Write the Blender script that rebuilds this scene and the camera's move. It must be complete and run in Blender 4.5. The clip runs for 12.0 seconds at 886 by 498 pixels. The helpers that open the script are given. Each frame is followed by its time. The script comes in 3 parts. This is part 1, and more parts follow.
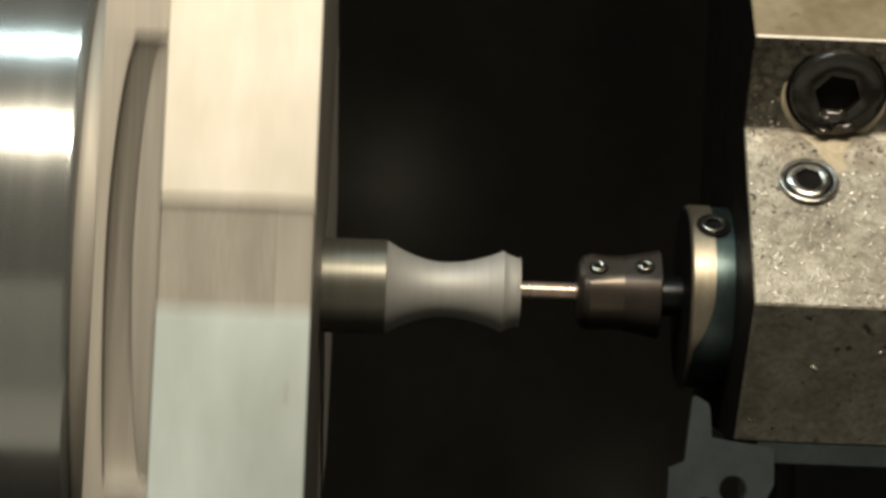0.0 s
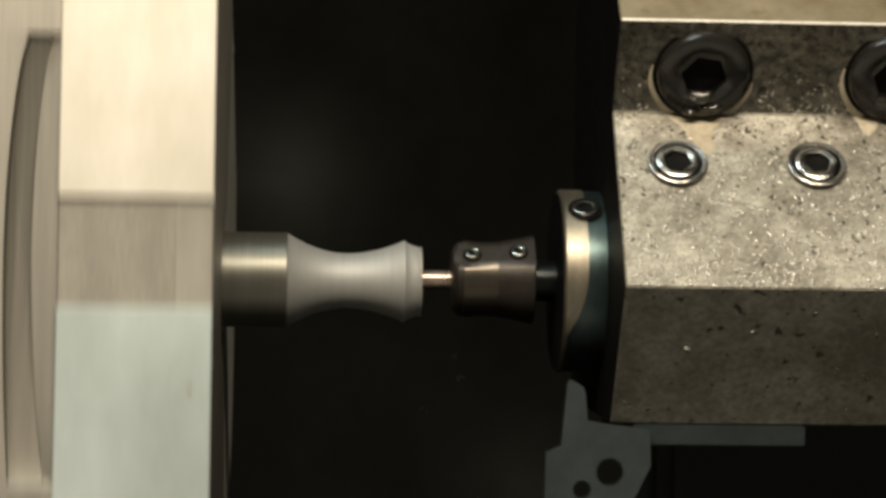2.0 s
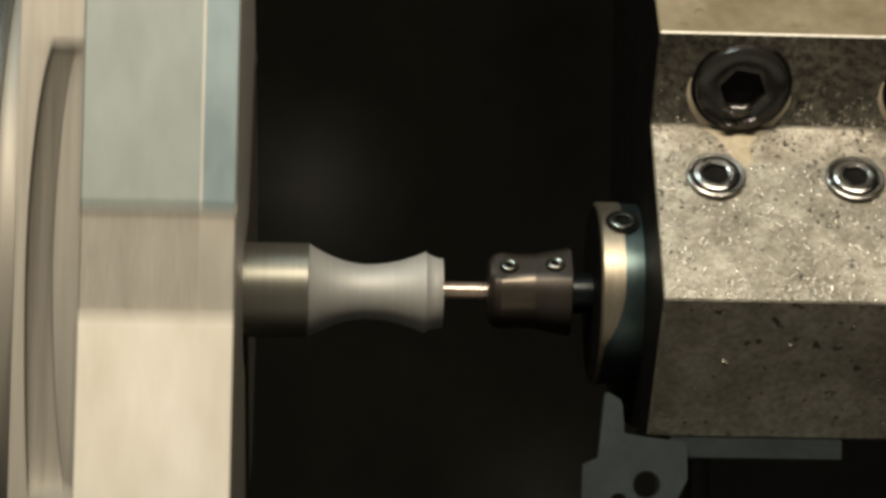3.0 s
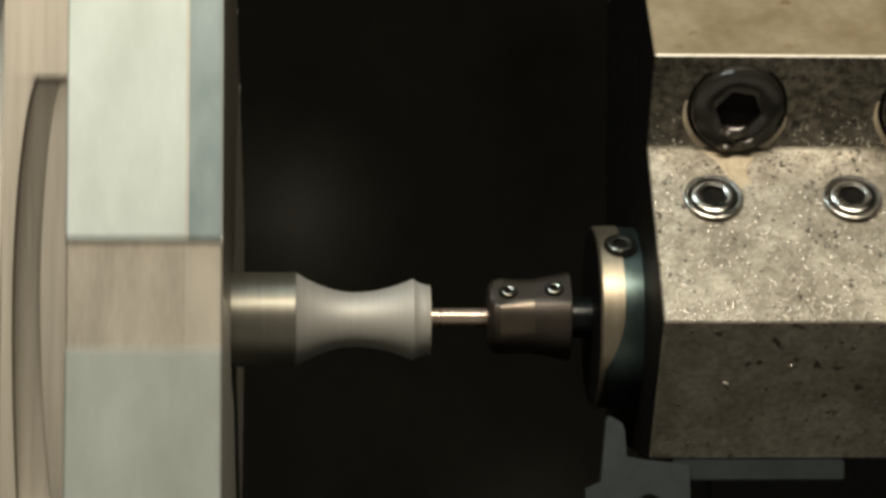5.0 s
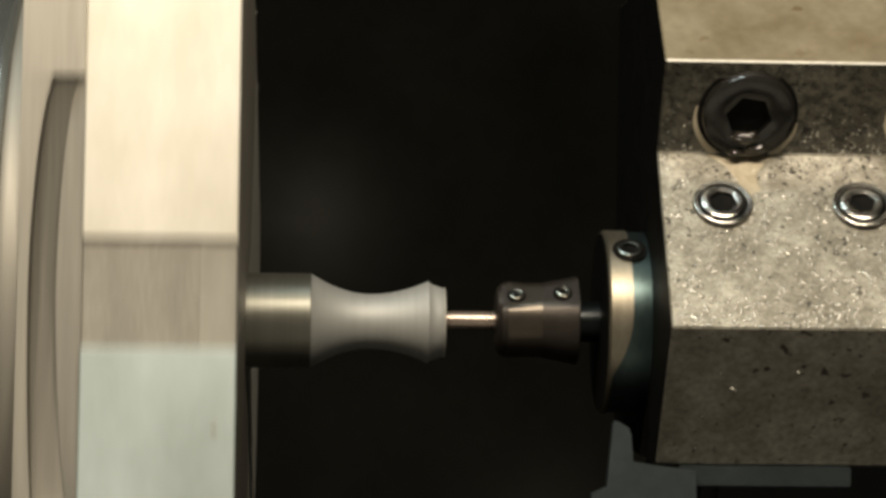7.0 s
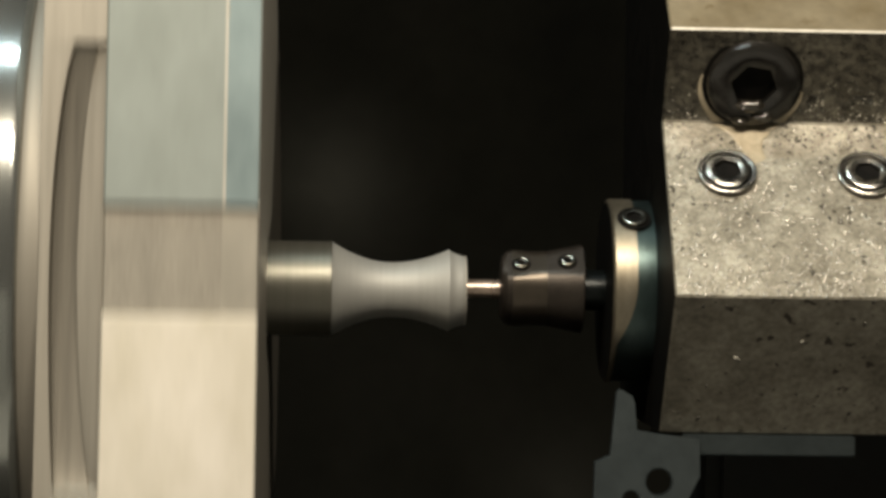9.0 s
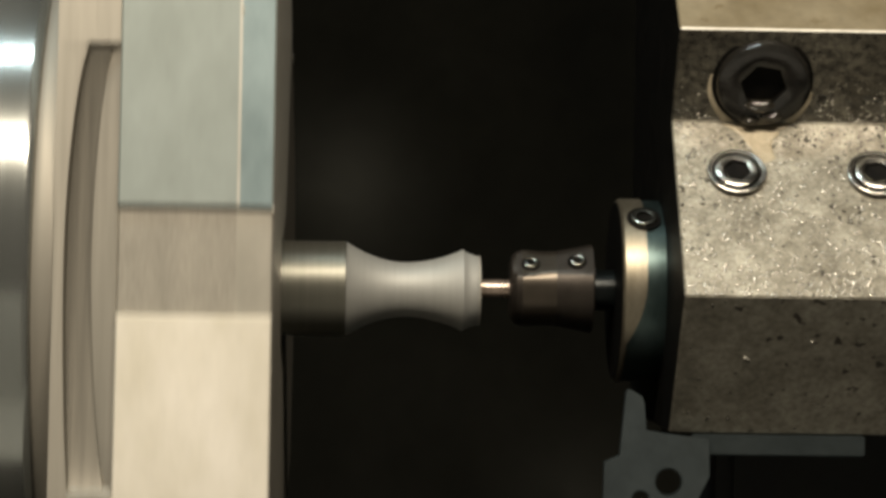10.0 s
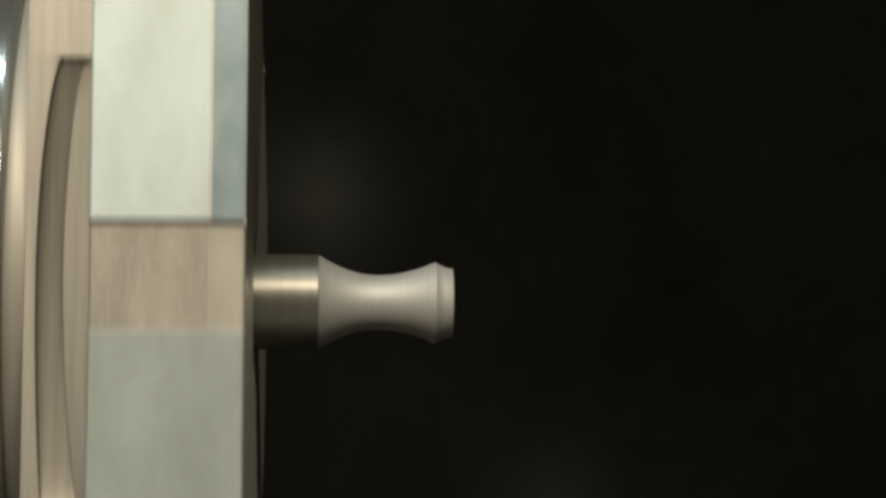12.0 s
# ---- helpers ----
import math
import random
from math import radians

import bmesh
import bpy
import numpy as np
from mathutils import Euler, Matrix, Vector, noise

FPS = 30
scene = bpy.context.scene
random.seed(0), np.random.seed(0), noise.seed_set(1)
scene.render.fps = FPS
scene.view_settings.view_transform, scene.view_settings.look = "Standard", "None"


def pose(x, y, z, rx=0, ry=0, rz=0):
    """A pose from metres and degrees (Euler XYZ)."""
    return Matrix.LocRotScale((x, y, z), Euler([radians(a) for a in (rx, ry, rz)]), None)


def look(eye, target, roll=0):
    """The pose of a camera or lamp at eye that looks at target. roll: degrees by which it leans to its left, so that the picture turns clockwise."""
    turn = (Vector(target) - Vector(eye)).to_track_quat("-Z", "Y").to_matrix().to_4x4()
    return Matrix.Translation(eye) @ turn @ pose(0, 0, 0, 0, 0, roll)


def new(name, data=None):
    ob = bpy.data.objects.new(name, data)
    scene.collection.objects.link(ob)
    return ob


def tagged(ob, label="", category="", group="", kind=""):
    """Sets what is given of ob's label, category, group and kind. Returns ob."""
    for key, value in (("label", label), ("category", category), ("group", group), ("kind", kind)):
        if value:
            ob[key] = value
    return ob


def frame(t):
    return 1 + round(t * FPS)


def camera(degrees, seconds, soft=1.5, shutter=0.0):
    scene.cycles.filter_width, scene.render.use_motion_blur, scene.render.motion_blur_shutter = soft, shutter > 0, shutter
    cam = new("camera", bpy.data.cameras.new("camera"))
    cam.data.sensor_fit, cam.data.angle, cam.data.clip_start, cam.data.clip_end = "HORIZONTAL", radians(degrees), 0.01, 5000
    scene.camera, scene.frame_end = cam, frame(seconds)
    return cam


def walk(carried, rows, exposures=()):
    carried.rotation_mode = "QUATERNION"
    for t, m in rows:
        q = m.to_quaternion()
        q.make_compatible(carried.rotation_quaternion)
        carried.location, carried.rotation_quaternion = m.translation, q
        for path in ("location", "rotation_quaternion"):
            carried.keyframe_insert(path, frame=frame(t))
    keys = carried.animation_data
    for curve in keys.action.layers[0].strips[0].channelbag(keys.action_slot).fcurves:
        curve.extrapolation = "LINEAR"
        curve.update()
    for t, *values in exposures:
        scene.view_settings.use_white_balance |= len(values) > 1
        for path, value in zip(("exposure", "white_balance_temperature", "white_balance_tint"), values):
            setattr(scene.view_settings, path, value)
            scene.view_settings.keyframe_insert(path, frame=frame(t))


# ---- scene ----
cam = camera(19.8, 12.0, 3.4, 0.04)
PATH = [
    (0.0, look((-0.022, -0.45, 0.006), (-0.01379, 0, 0.00716), 2.26)),
    (0.5, look((-0.022, -0.45, 0.006), (-0.01240, 0, 0.00825), 1.65)),
    (1.0, look((-0.022, -0.45, 0.006), (-0.00795, 0, 0.00692), 1.29)),
    (1.5, look((-0.022, -0.45, 0.006), (-0.00060, 0, 0.00579), 0.58)),
    (2.0, look((-0.022, -0.45, 0.006), (0.00392, 0, 0.00585), 0.80)),
    (2.5, look((-0.022, -0.45, 0.006), (0.00131, 0, 0.00601), 0.65)),
    (3.0, look((-0.022, -0.45, 0.006), (0.00007, 0, 0.00781), 1.09)),
    (3.2, look((-0.022, -0.45, 0.006), (-0.00089, 0, 0.00538), 0.95)),
    (4.8, look((-0.022, -0.45, 0.006), (0.00371, 0, 0.01122), 0.07)),
    (5.0, look((-0.022, -0.45, 0.006), (0.00240, 0, 0.01255), 0.07)),
    (5.5, look((-0.022, -0.45, 0.006), (0.00236, 0, 0.01524), 0.29)),
    (6.0, look((-0.022, -0.45, 0.006), (0.00141, 0, 0.01374), 0.73)),
    (6.5, look((-0.022, -0.45, 0.006), (0.00010, 0, 0.01302), 0.80)),
    (6.7, look((-0.022, -0.45, 0.006), (-0.00029, 0, 0.01302), 0.73)),
    (8.3, look((-0.022, -0.45, 0.006), (-0.00169, 0, 0.01169), 0.87)),
    (8.5, look((-0.022, -0.45, 0.006), (-0.00238, 0, 0.01088), 0.87)),
    (9.0, look((-0.022, -0.45, 0.006), (-0.00404, 0, 0.00734), 0.87)),
    (9.5, look((-0.022, -0.45, 0.006), (-0.00544, 0, 0.00733), 0.73)),
    (10.0, look((-0.022, -0.45, 0.006), (-0.00654, 0, 0.00730), 0.87)),
    (10.5, look((-0.022, -0.45, 0.006), (-0.00495, 0, 0.00739), 1.31)),
    (11.0, look((-0.022, -0.45, 0.006), (-0.00394, 0, 0.00744), 0.90)),
    (11.5, look((-0.022, -0.45, 0.006), (-0.00236, 0, 0.01368), 1.10)),
    (12.0, look((-0.022, -0.45, 0.006), (-0.00164, 0, 0.00960), 0.50)),
]
walk(cam, PATH)

# ---- world and lamps: the inside of a closed machine, lit by two work lamps ----
world = bpy.data.worlds.new("world")
scene.world = world
world.use_nodes = True
world.node_tree.nodes["Background"].inputs["Color"].default_value = (0.02, 0.022, 0.024, 1)
world.node_tree.nodes["Background"].inputs["Strength"].default_value = 0.05
scene.view_settings.exposure = 0.0


def area(name, eye, target, size_x, size_y, watts, color):
    data = bpy.data.lights.new(name, "AREA")
    data.shape, data.size, data.size_y = "RECTANGLE", size_x, size_y
    data.energy, data.color = watts, color
    lamp = new(name, data)
    lamp.matrix_world = look(eye, target)
    return lamp


KEY_AT, COOL_AT = (-0.03, -0.43, 0.405), (-0.16, -0.16, 0.52)
area("work_light", KEY_AT, (-0.03, 0, 0), 0.50, 0.035, 4.85, (1.0, 0.88, 0.70))
area("cool_light", COOL_AT, (-0.16, 0, 0), 0.30, 0.014, 0.9, (0.78, 0.97, 1.0))


# ---- materials ----
TURN, WORN = (14, 0.5, 0.5), (2.2, 1.0, 1.0)


def nodes_of(name):
    m = bpy.data.materials.new(name)
    m.use_nodes = True
    return m, m.node_tree, m.node_tree.nodes["Principled BSDF"]


def ramp(nt, src, stops):
    r = nt.nodes.new("ShaderNodeValToRGB")
    while len(r.color_ramp.elements) < len(stops):
        r.color_ramp.elements.new(0.5)
    for e, (p, c) in zip(r.color_ramp.elements, stops):
        e.position = p
        e.color = (*c, 1) if len(c) == 3 else c
    nt.links.new(src, r.inputs["Fac"])
    return r.outputs["Color"]


def noise_tex(nt, scale, detail=4, stretch=(1, 1, 1), rough=0.6):
    co = nt.nodes.new("ShaderNodeTexCoord")
    mp = nt.nodes.new("ShaderNodeMapping")
    mp.inputs["Scale"].default_value = stretch
    n = nt.nodes.new("ShaderNodeTexNoise")
    n.inputs["Scale"].default_value, n.inputs["Detail"].default_value = scale, detail
    n.inputs["Roughness"].default_value = rough
    nt.links.new(co.outputs["Object"], mp.inputs["Vector"])
    nt.links.new(mp.outputs["Vector"], n.inputs["Vector"])
    return n.outputs["Fac"]


def mixed(nt, fac, a, b, mode="MIX"):
    m = nt.nodes.new("ShaderNodeMix")
    m.data_type, m.blend_type = "RGBA", mode
    for key, v in ((0, fac), (6, a), (7, b)):
        if hasattr(v, "links"):
            nt.links.new(v, m.inputs[key])
        elif isinstance(v, tuple):
            m.inputs[key].default_value = (*v, 1)
        else:
            m.inputs[key].default_value = v
    return m.outputs[2]


def bump(nt, bsdf, height, strength, distance):
    b = nt.nodes.new("ShaderNodeBump")
    b.inputs["Strength"].default_value, b.inputs["Distance"].default_value = strength, distance
    nt.links.new(height, b.inputs["Height"])
    nt.links.new(b.outputs["Normal"], bsdf.inputs["Normal"])


def metal(name, dark, light, rough, metallic=1.0, scale=120, stretch=(1, 1, 1), bump_by=0.15, coat=0.0, spots=None):
    """A machined or cast surface: two scales of mottling, uneven gloss, fine relief; spots: colour of specks."""
    m, nt, b = nodes_of(name)
    coarse = noise_tex(nt, scale, 4, stretch)
    fine = noise_tex(nt, scale * 9, 3, stretch)
    col = ramp(nt, coarse, [(0.3, dark), (0.7, light)])
    col = mixed(nt, 0.1 if stretch in (TURN, WORN) else 0.35, col, ramp(nt, fine, [(0.25, (0.45, 0.45, 0.45)), (0.7, (1, 1, 1))]), "MULTIPLY")
    if spots:
        sp = noise_tex(nt, scale * 3.2, 3, (1, 1, 1), 0.5)
        col = mixed(nt, ramp(nt, sp, [(0.66, (0, 0, 0)), (0.72, (1, 1, 1))]), col, spots)
    nt.links.new(col, b.inputs["Base Color"])
    spread = 0.03 if stretch == TURN else 0.05
    rg = ramp(nt, coarse, [(0.2, (max(rough - spread, 0.04),) * 3), (0.8, (min(rough + spread, 1),) * 3)])
    nt.links.new(rg, b.inputs["Roughness"])
    b.inputs["Metallic"].default_value = metallic
    b.inputs["Coat Weight"].default_value = coat
    b.inputs["Coat Roughness"].default_value = 0.12
    if bump_by:
        bump(nt, b, fine, bump_by, 0.0004)
    return m


# One aluminium in three tones: the lamps' changing reflections are put into the colour.
M_JAW_WARM_LIT = metal("aluminium_warm_lit", (0.74, 0.69, 0.57), (0.88, 0.83, 0.74), 0.5, 0.35, 40, WORN, 0.0)
M_JAW_COOL_LIT = metal("aluminium_cool_lit", (0.47, 0.53, 0.505), (0.57, 0.645, 0.63), 0.5, 0.35, 40, WORN, 0.0)
M_JAW_DIM_LIT = metal("aluminium_dim_lit", (0.295, 0.328, 0.308), (0.37, 0.412, 0.395), 0.5, 0.35, 40, WORN, 0.0)
M_STAIN = metal("oil_stain", (0.38, 0.36, 0.30), (0.50, 0.47, 0.40), 0.4, 0.2, 200)
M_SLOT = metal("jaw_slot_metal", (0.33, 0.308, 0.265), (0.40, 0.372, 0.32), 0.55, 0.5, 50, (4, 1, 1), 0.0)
M_RING = metal("ring_metal", (0.37, 0.345, 0.295), (0.43, 0.40, 0.345), 0.5, 0.6, 70, TURN, 0.0)
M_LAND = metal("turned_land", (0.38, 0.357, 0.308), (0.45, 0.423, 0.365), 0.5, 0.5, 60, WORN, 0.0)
# Highlight along the jaw's ridge, put into its colour.
M_LINE = metal("ridge_glint_line", (0.48, 0.475, 0.43), (0.56, 0.55, 0.50), 0.5, 0.4, 60, WORN, 0.0)
# Cool lamp reflection painted on the land beside the jaw edge.
M_LAND_COOL_LIT = metal("cool_lit_land", (0.24, 0.31, 0.325), (0.32, 0.40, 0.415), 0.45, 0.5, 60, WORN, 0.0)
M_FACE = metal("chuck_face_metal", (0.27, 0.25, 0.212), (0.31, 0.288, 0.246), 0.55, 0.5, 30, TURN, 0.0)
# Darker metal: shade painted into the jaw pockets and one jaw's front face.
M_POCKET = metal("pocket_and_face_shade", (0.21, 0.195, 0.165), (0.27, 0.25, 0.212), 0.45, 0.7, 70, TURN, 0.0)
M_BODY = metal("chuck_steel", (0.42, 0.435, 0.41), (0.45, 0.46, 0.44), 0.17, 0.85, 12, TURN, 0.0)
M_STEM = metal("bar_stock_metal", (0.185, 0.18, 0.15), (0.23, 0.224, 0.19), 0.4, 0.75, 90, TURN, 0.02)
M_TURNED = metal("turned_metal", (0.39, 0.388, 0.365), (0.44, 0.438, 0.415), 0.6, 0.5, 110, TURN, 0.04)
M_CARBIDE = metal("drill_metal", (0.36, 0.285, 0.235), (0.48, 0.385, 0.32), 0.28, 0.75, 40, TURN, 0.0)
M_HOLDER = metal("holder_metal", (0.082, 0.068, 0.054), (0.115, 0.097, 0.078), 0.3, 0.8, 60, (1, 1, 1), 0.0)
M_FLARE = metal("flare_metal", (0.038, 0.032, 0.027), (0.066, 0.055, 0.046), 0.42, 0.7, 150, (1, 1, 1), 0.08)
M_SLEEVE = metal("sleeve_steel", (0.32, 0.28, 0.21), (0.41, 0.362, 0.28), 0.42, 0.95, 80, (3, 1, 1), 0.03)
def pitted(name, dark, light, pit, rough, metallic, grain, blotch, coat, relief):
    """An oily pitted steel face: broad blotches, sharp grain, black pits, relief on the grain."""
    m, nt, b = nodes_of(name)
    wide = noise_tex(nt, blotch, 3, (1, 1, 1), 0.55)
    mid = noise_tex(nt, grain, 5, (1, 1, 1), 0.7)
    fine = noise_tex(nt, grain * 4.5, 3, (1, 1, 1), 0.6)
    col = ramp(nt, mid, [(0.38, dark), (0.60, light)])
    col = mixed(nt, 0.75, col, ramp(nt, wide, [(0.34, (0.42, 0.40, 0.37)), (0.6, (1, 1, 1))]), "MULTIPLY")
    col = mixed(nt, 0.55, col, ramp(nt, fine, [(0.32, (0.35, 0.34, 0.32)), (0.62, (1, 1, 1))]), "MULTIPLY")
    holes = noise_tex(nt, grain * 2.1, 2, (1, 1, 1), 0.5)
    col = mixed(nt, ramp(nt, holes, [(0.655, (0, 0, 0)), (0.70, (1, 1, 1))]), col, pit)
    nt.links.new(col, b.inputs["Base Color"])
    nt.links.new(ramp(nt, mid, [(0.3, (rough + 0.12,) * 3), (0.7, (rough - 0.06,) * 3)]), b.inputs["Roughness"])
    b.inputs["Metallic"].default_value = metallic
    b.inputs["Coat Weight"].default_value, b.inputs["Coat Roughness"].default_value = coat, 0.14
    bump(nt, b, mixed(nt, 0.5, mid, fine), relief, 0.0004)
    return m


M_BLOCK = pitted("block_steel", (0.29, 0.268, 0.215), (0.52, 0.49, 0.41), (0.045, 0.04, 0.031), 0.38, 0.55, 330, 75, 0.25, 0.5)
M_UNDER = pitted("underside_steel", (0.34, 0.318, 0.262), (0.45, 0.422, 0.352), (0.07, 0.062, 0.05), 0.45, 0.5, 200, 40, 0.2, 0.25)
M_GRIMY_SHADE = pitted("grimy_shaded_steel", (0.055, 0.05, 0.041), (0.24, 0.222, 0.178), (0.012, 0.011, 0.009), 0.22, 0.55, 620, 90, 0.7, 1.0)
M_TOPFACE = metal("ground_steel", (0.25, 0.195, 0.11), (0.42, 0.355, 0.245), 0.46, 0.5, 55, (1, 1, 1), 0.15, 0, (0.2, 0.15, 0.08))
M_BLACK = metal("black_oxide", (0.012, 0.0113, 0.010), (0.036, 0.033, 0.029), 0.15, 0.4, 150, (1, 1, 1), 0.15, 0.6)
M_GRUB = metal("grub_screw_steel", (0.4, 0.37, 0.31), (0.65, 0.6, 0.5), 0.22, 1.0, 250, (1, 1, 1), 0.1)
# Near-black for dirt and depth in sockets, and for shade painted on side faces.
M_DEEP = metal("dirt_and_shade_black", (0.003, 0.003, 0.0025), (0.009, 0.008, 0.007), 0.6, 0.0, 300)
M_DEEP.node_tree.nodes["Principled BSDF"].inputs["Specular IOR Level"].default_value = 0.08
# Bright metal for burrs, and for highlights painted on an edge and a jaw face.
M_EDGE = metal("burr_and_lit_metal", (0.75, 0.72, 0.64), (0.9, 0.87, 0.78), 0.45, 0.7, 200)
M_SCREW = metal("zinc_screw", (0.25, 0.245, 0.225), (0.5, 0.48, 0.44), 0.22, 1, 250, (1, 1, 1), 0.1)
M_PLATE = metal("grey_plate", (0.043, 0.054, 0.058), (0.065, 0.079, 0.083), 0.5, 0.6, 60, (1, 1, 1), 0.06)
M_DIRT = metal("dry_grime", (0.03, 0.027, 0.021), (0.08, 0.072, 0.057), 0.5, 0.1, 300)
M_WET = metal("wet_oil", (0.02, 0.018, 0.014), (0.06, 0.052, 0.04), 0.08, 0.2, 300, (1, 1, 1), 0.0, 1.0)
M_SHANK = metal("black_shank", (0.006, 0.008, 0.008), (0.012, 0.015, 0.015), 0.3, 0.5, 200)
# Teal for metal chips, and for the cool reflection painted on the sleeve.
M_TEAL = metal("chip_and_reflection_teal", (0.07, 0.105, 0.105), (0.11, 0.15, 0.147), 0.33, 0.9, 80, (3, 1, 1), 0.03)
M_BAR = metal("dark_bar_steel", (0.05, 0.063, 0.067), (0.072, 0.087, 0.091), 0.35, 0.7, 60)
M_RESIDUE = metal("dried_residue", (0.36, 0.30, 0.20), (0.60, 0.52, 0.38), 0.45, 0.0, 250, (1, 1, 1), 0.3, 0.3)
M_OIL = metal("oil_bead", (0.78, 0.74, 0.64), (0.92, 0.88, 0.78), 0.24, 0.6, 300, (1, 1, 1), 0.0, 0.0)
M_WALL = metal("dark_enamel", (0.007, 0.007, 0.0052), (0.013, 0.0125, 0.0095), 0.9, 0.0, 12, (1, 1, 1), 0.05)
M_WALL.node_tree.nodes["Principled BSDF"].inputs["Specular IOR Level"].default_value = 0.05


def hazy(material, haze_spots):
    """Mist painted on a dark wall as pale patches: (x, z, radius) in metres, with soft uneven rims."""
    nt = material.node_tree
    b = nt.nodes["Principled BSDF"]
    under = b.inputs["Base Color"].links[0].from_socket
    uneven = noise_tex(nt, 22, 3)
    for x, z, radius, strong in haze_spots:
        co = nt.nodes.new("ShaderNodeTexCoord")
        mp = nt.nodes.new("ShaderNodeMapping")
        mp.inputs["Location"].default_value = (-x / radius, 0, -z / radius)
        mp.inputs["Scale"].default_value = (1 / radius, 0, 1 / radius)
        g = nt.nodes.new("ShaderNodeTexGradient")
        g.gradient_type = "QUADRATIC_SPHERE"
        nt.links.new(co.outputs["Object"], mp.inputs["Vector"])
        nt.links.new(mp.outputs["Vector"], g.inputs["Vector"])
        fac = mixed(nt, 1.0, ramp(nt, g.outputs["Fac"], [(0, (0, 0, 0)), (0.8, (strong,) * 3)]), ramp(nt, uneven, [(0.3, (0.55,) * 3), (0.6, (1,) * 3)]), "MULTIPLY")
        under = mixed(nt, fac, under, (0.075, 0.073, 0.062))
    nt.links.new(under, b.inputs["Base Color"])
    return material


# Two patches paint hanging mist, the wide third lightens the lower wall.
M_BACK = hazy(metal("dark_back_enamel", (0.0055, 0.0055, 0.0042), (0.011, 0.0105, 0.008), 0.9, 0.0, 12, (1, 1, 1), 0.05), ((-0.026, 0.034, 0.055, 0.42), (0.068, -0.092, 0.05, 0.26), (0.0, -0.08, 0.17, 0.06)))
M_BACK.node_tree.nodes["Principled BSDF"].inputs["Specular IOR Level"].default_value = 0.05
M_CARRIER = metal("carrier_paint", (0.018, 0.018, 0.016), (0.03, 0.03, 0.027), 0.8, 0.0, 40)
M_PANEL = metal("pale_bounce_panel", (0.78, 0.78, 0.75), (0.86, 0.86, 0.83), 0.45, 0.0, 8, (1, 1, 1), 0.05)
M_LAMP = metal("lamp_housing", (0.10, 0.10, 0.10), (0.16, 0.16, 0.16), 0.5, 0.6, 30, (1, 1, 1), 0.05)


# ---- building helpers ----
def part(name, bm, material, parent=None, label="", smooth=40):
    me = bpy.data.meshes.new(name)
    bmesh.ops.recalc_face_normals(bm, faces=bm.faces)
    if smooth:
        for f in bm.faces:
            f.smooth = True
        for e in bm.edges:
            if len(e.link_faces) == 2 and e.calc_face_angle(0) > radians(smooth):
                e.smooth = False
    bm.to_mesh(me)
    bm.free()
    for m in material if isinstance(material, list) else [material]:
        me.materials.append(m)
    ob = new(name, me)
    ob.parent = parent
    if label:
        ob["label"] = label
    return ob


def box(x0, x1, y0, y1, z0, z1, bevel=0.0, bm=None):
    bm = bm or bmesh.new()
    got = bmesh.ops.create_cube(bm, size=1, matrix=Matrix.Translation(((x0 + x1) / 2, (y0 + y1) / 2, (z0 + z1) / 2)) @ Matrix.Diagonal((x1 - x0, y1 - y0, z1 - z0, 1)))
    if bevel:
        edges = {e for v in got["verts"] for e in v.link_edges}
        bmesh.ops.bevel(bm, geom=list(edges), offset=bevel, segments=2, affect="EDGES")
    return bm


def loops(bm, rings, closed_ends=(False, False)):
    """Skins rings of equal count of points."""
    made = [[bm.verts.new(p) for p in r] for r in rings]
    n = len(made[0])
    for a, b in zip(made, made[1:]):
        for i in range(n):
            bm.faces.new((a[i], a[(i + 1) % n], b[(i + 1) % n], b[i]))
    if closed_ends[0]:
        bm.faces.new(made[0][::-1])
    if closed_ends[1]:
        bm.faces.new(made[-1])
    return bm


def turned(profile, n=96, ends=(True, True), up=0.0):
    """A solid turned about the x axis; profile: (x, radius) in mm."""
    rings = [[(x / 1000, -r / 1000 * math.cos(k * math.tau / n), (r * math.sin(k * math.tau / n) + up) / 1000) for k in range(n)] for x, r in profile]
    return loops(bmesh.new(), rings, ends)


def extruded(outline, x0, x1, bevel=0.0):
    """A prism along x; outline: (y, z) in mm."""
    bm = loops(bmesh.new(), [[(x / 1000, y / 1000, z / 1000) for y, z in outline] for x in (x0, x1)], (True, True))
    if bevel:
        bmesh.ops.recalc_face_normals(bm, faces=bm.faces)
        bmesh.ops.bevel(bm, geom=list(bm.edges), offset=bevel / 1000, segments=1, affect="EDGES")
    return bm


def screw(radius, height, socket, deep, round_by, sides=6, n=36):
    """A socket screw head about +z, foot at z = 0, in mm."""
    def ring(r, z):
        return [(r / 1000 * math.cos(k * math.tau / n), r / 1000 * math.sin(k * math.tau / n), z / 1000) for k in range(n)]

    def hexed(r, z):
        out = []
        for k in range(n):
            a = k * math.tau / n
            w = math.tau / sides
            q = r * math.cos(w / 2) / math.cos((a % w) - w / 2)
            out.append((q / 1000 * math.cos(a), q / 1000 * math.sin(a), z / 1000))
        return out

    c = round_by
    rings = [ring(radius, 0), ring(radius, height - c), ring(radius - 0.3 * c, height - 0.3 * c), ring(radius - c, height),
             ring(socket * 1.18, height), hexed(socket, height - 0.25 * c), hexed(socket, height - deep)]
    bm = loops(bmesh.new(), rings, (True, True))
    for f in bm.faces:
        if all((v.co.x ** 2 + v.co.y ** 2) ** 0.5 * 1000 < socket * 1.01 for v in f.verts) and f.calc_center_median().z * 1000 > 0.01:
            f.material_index = 1
    return bm


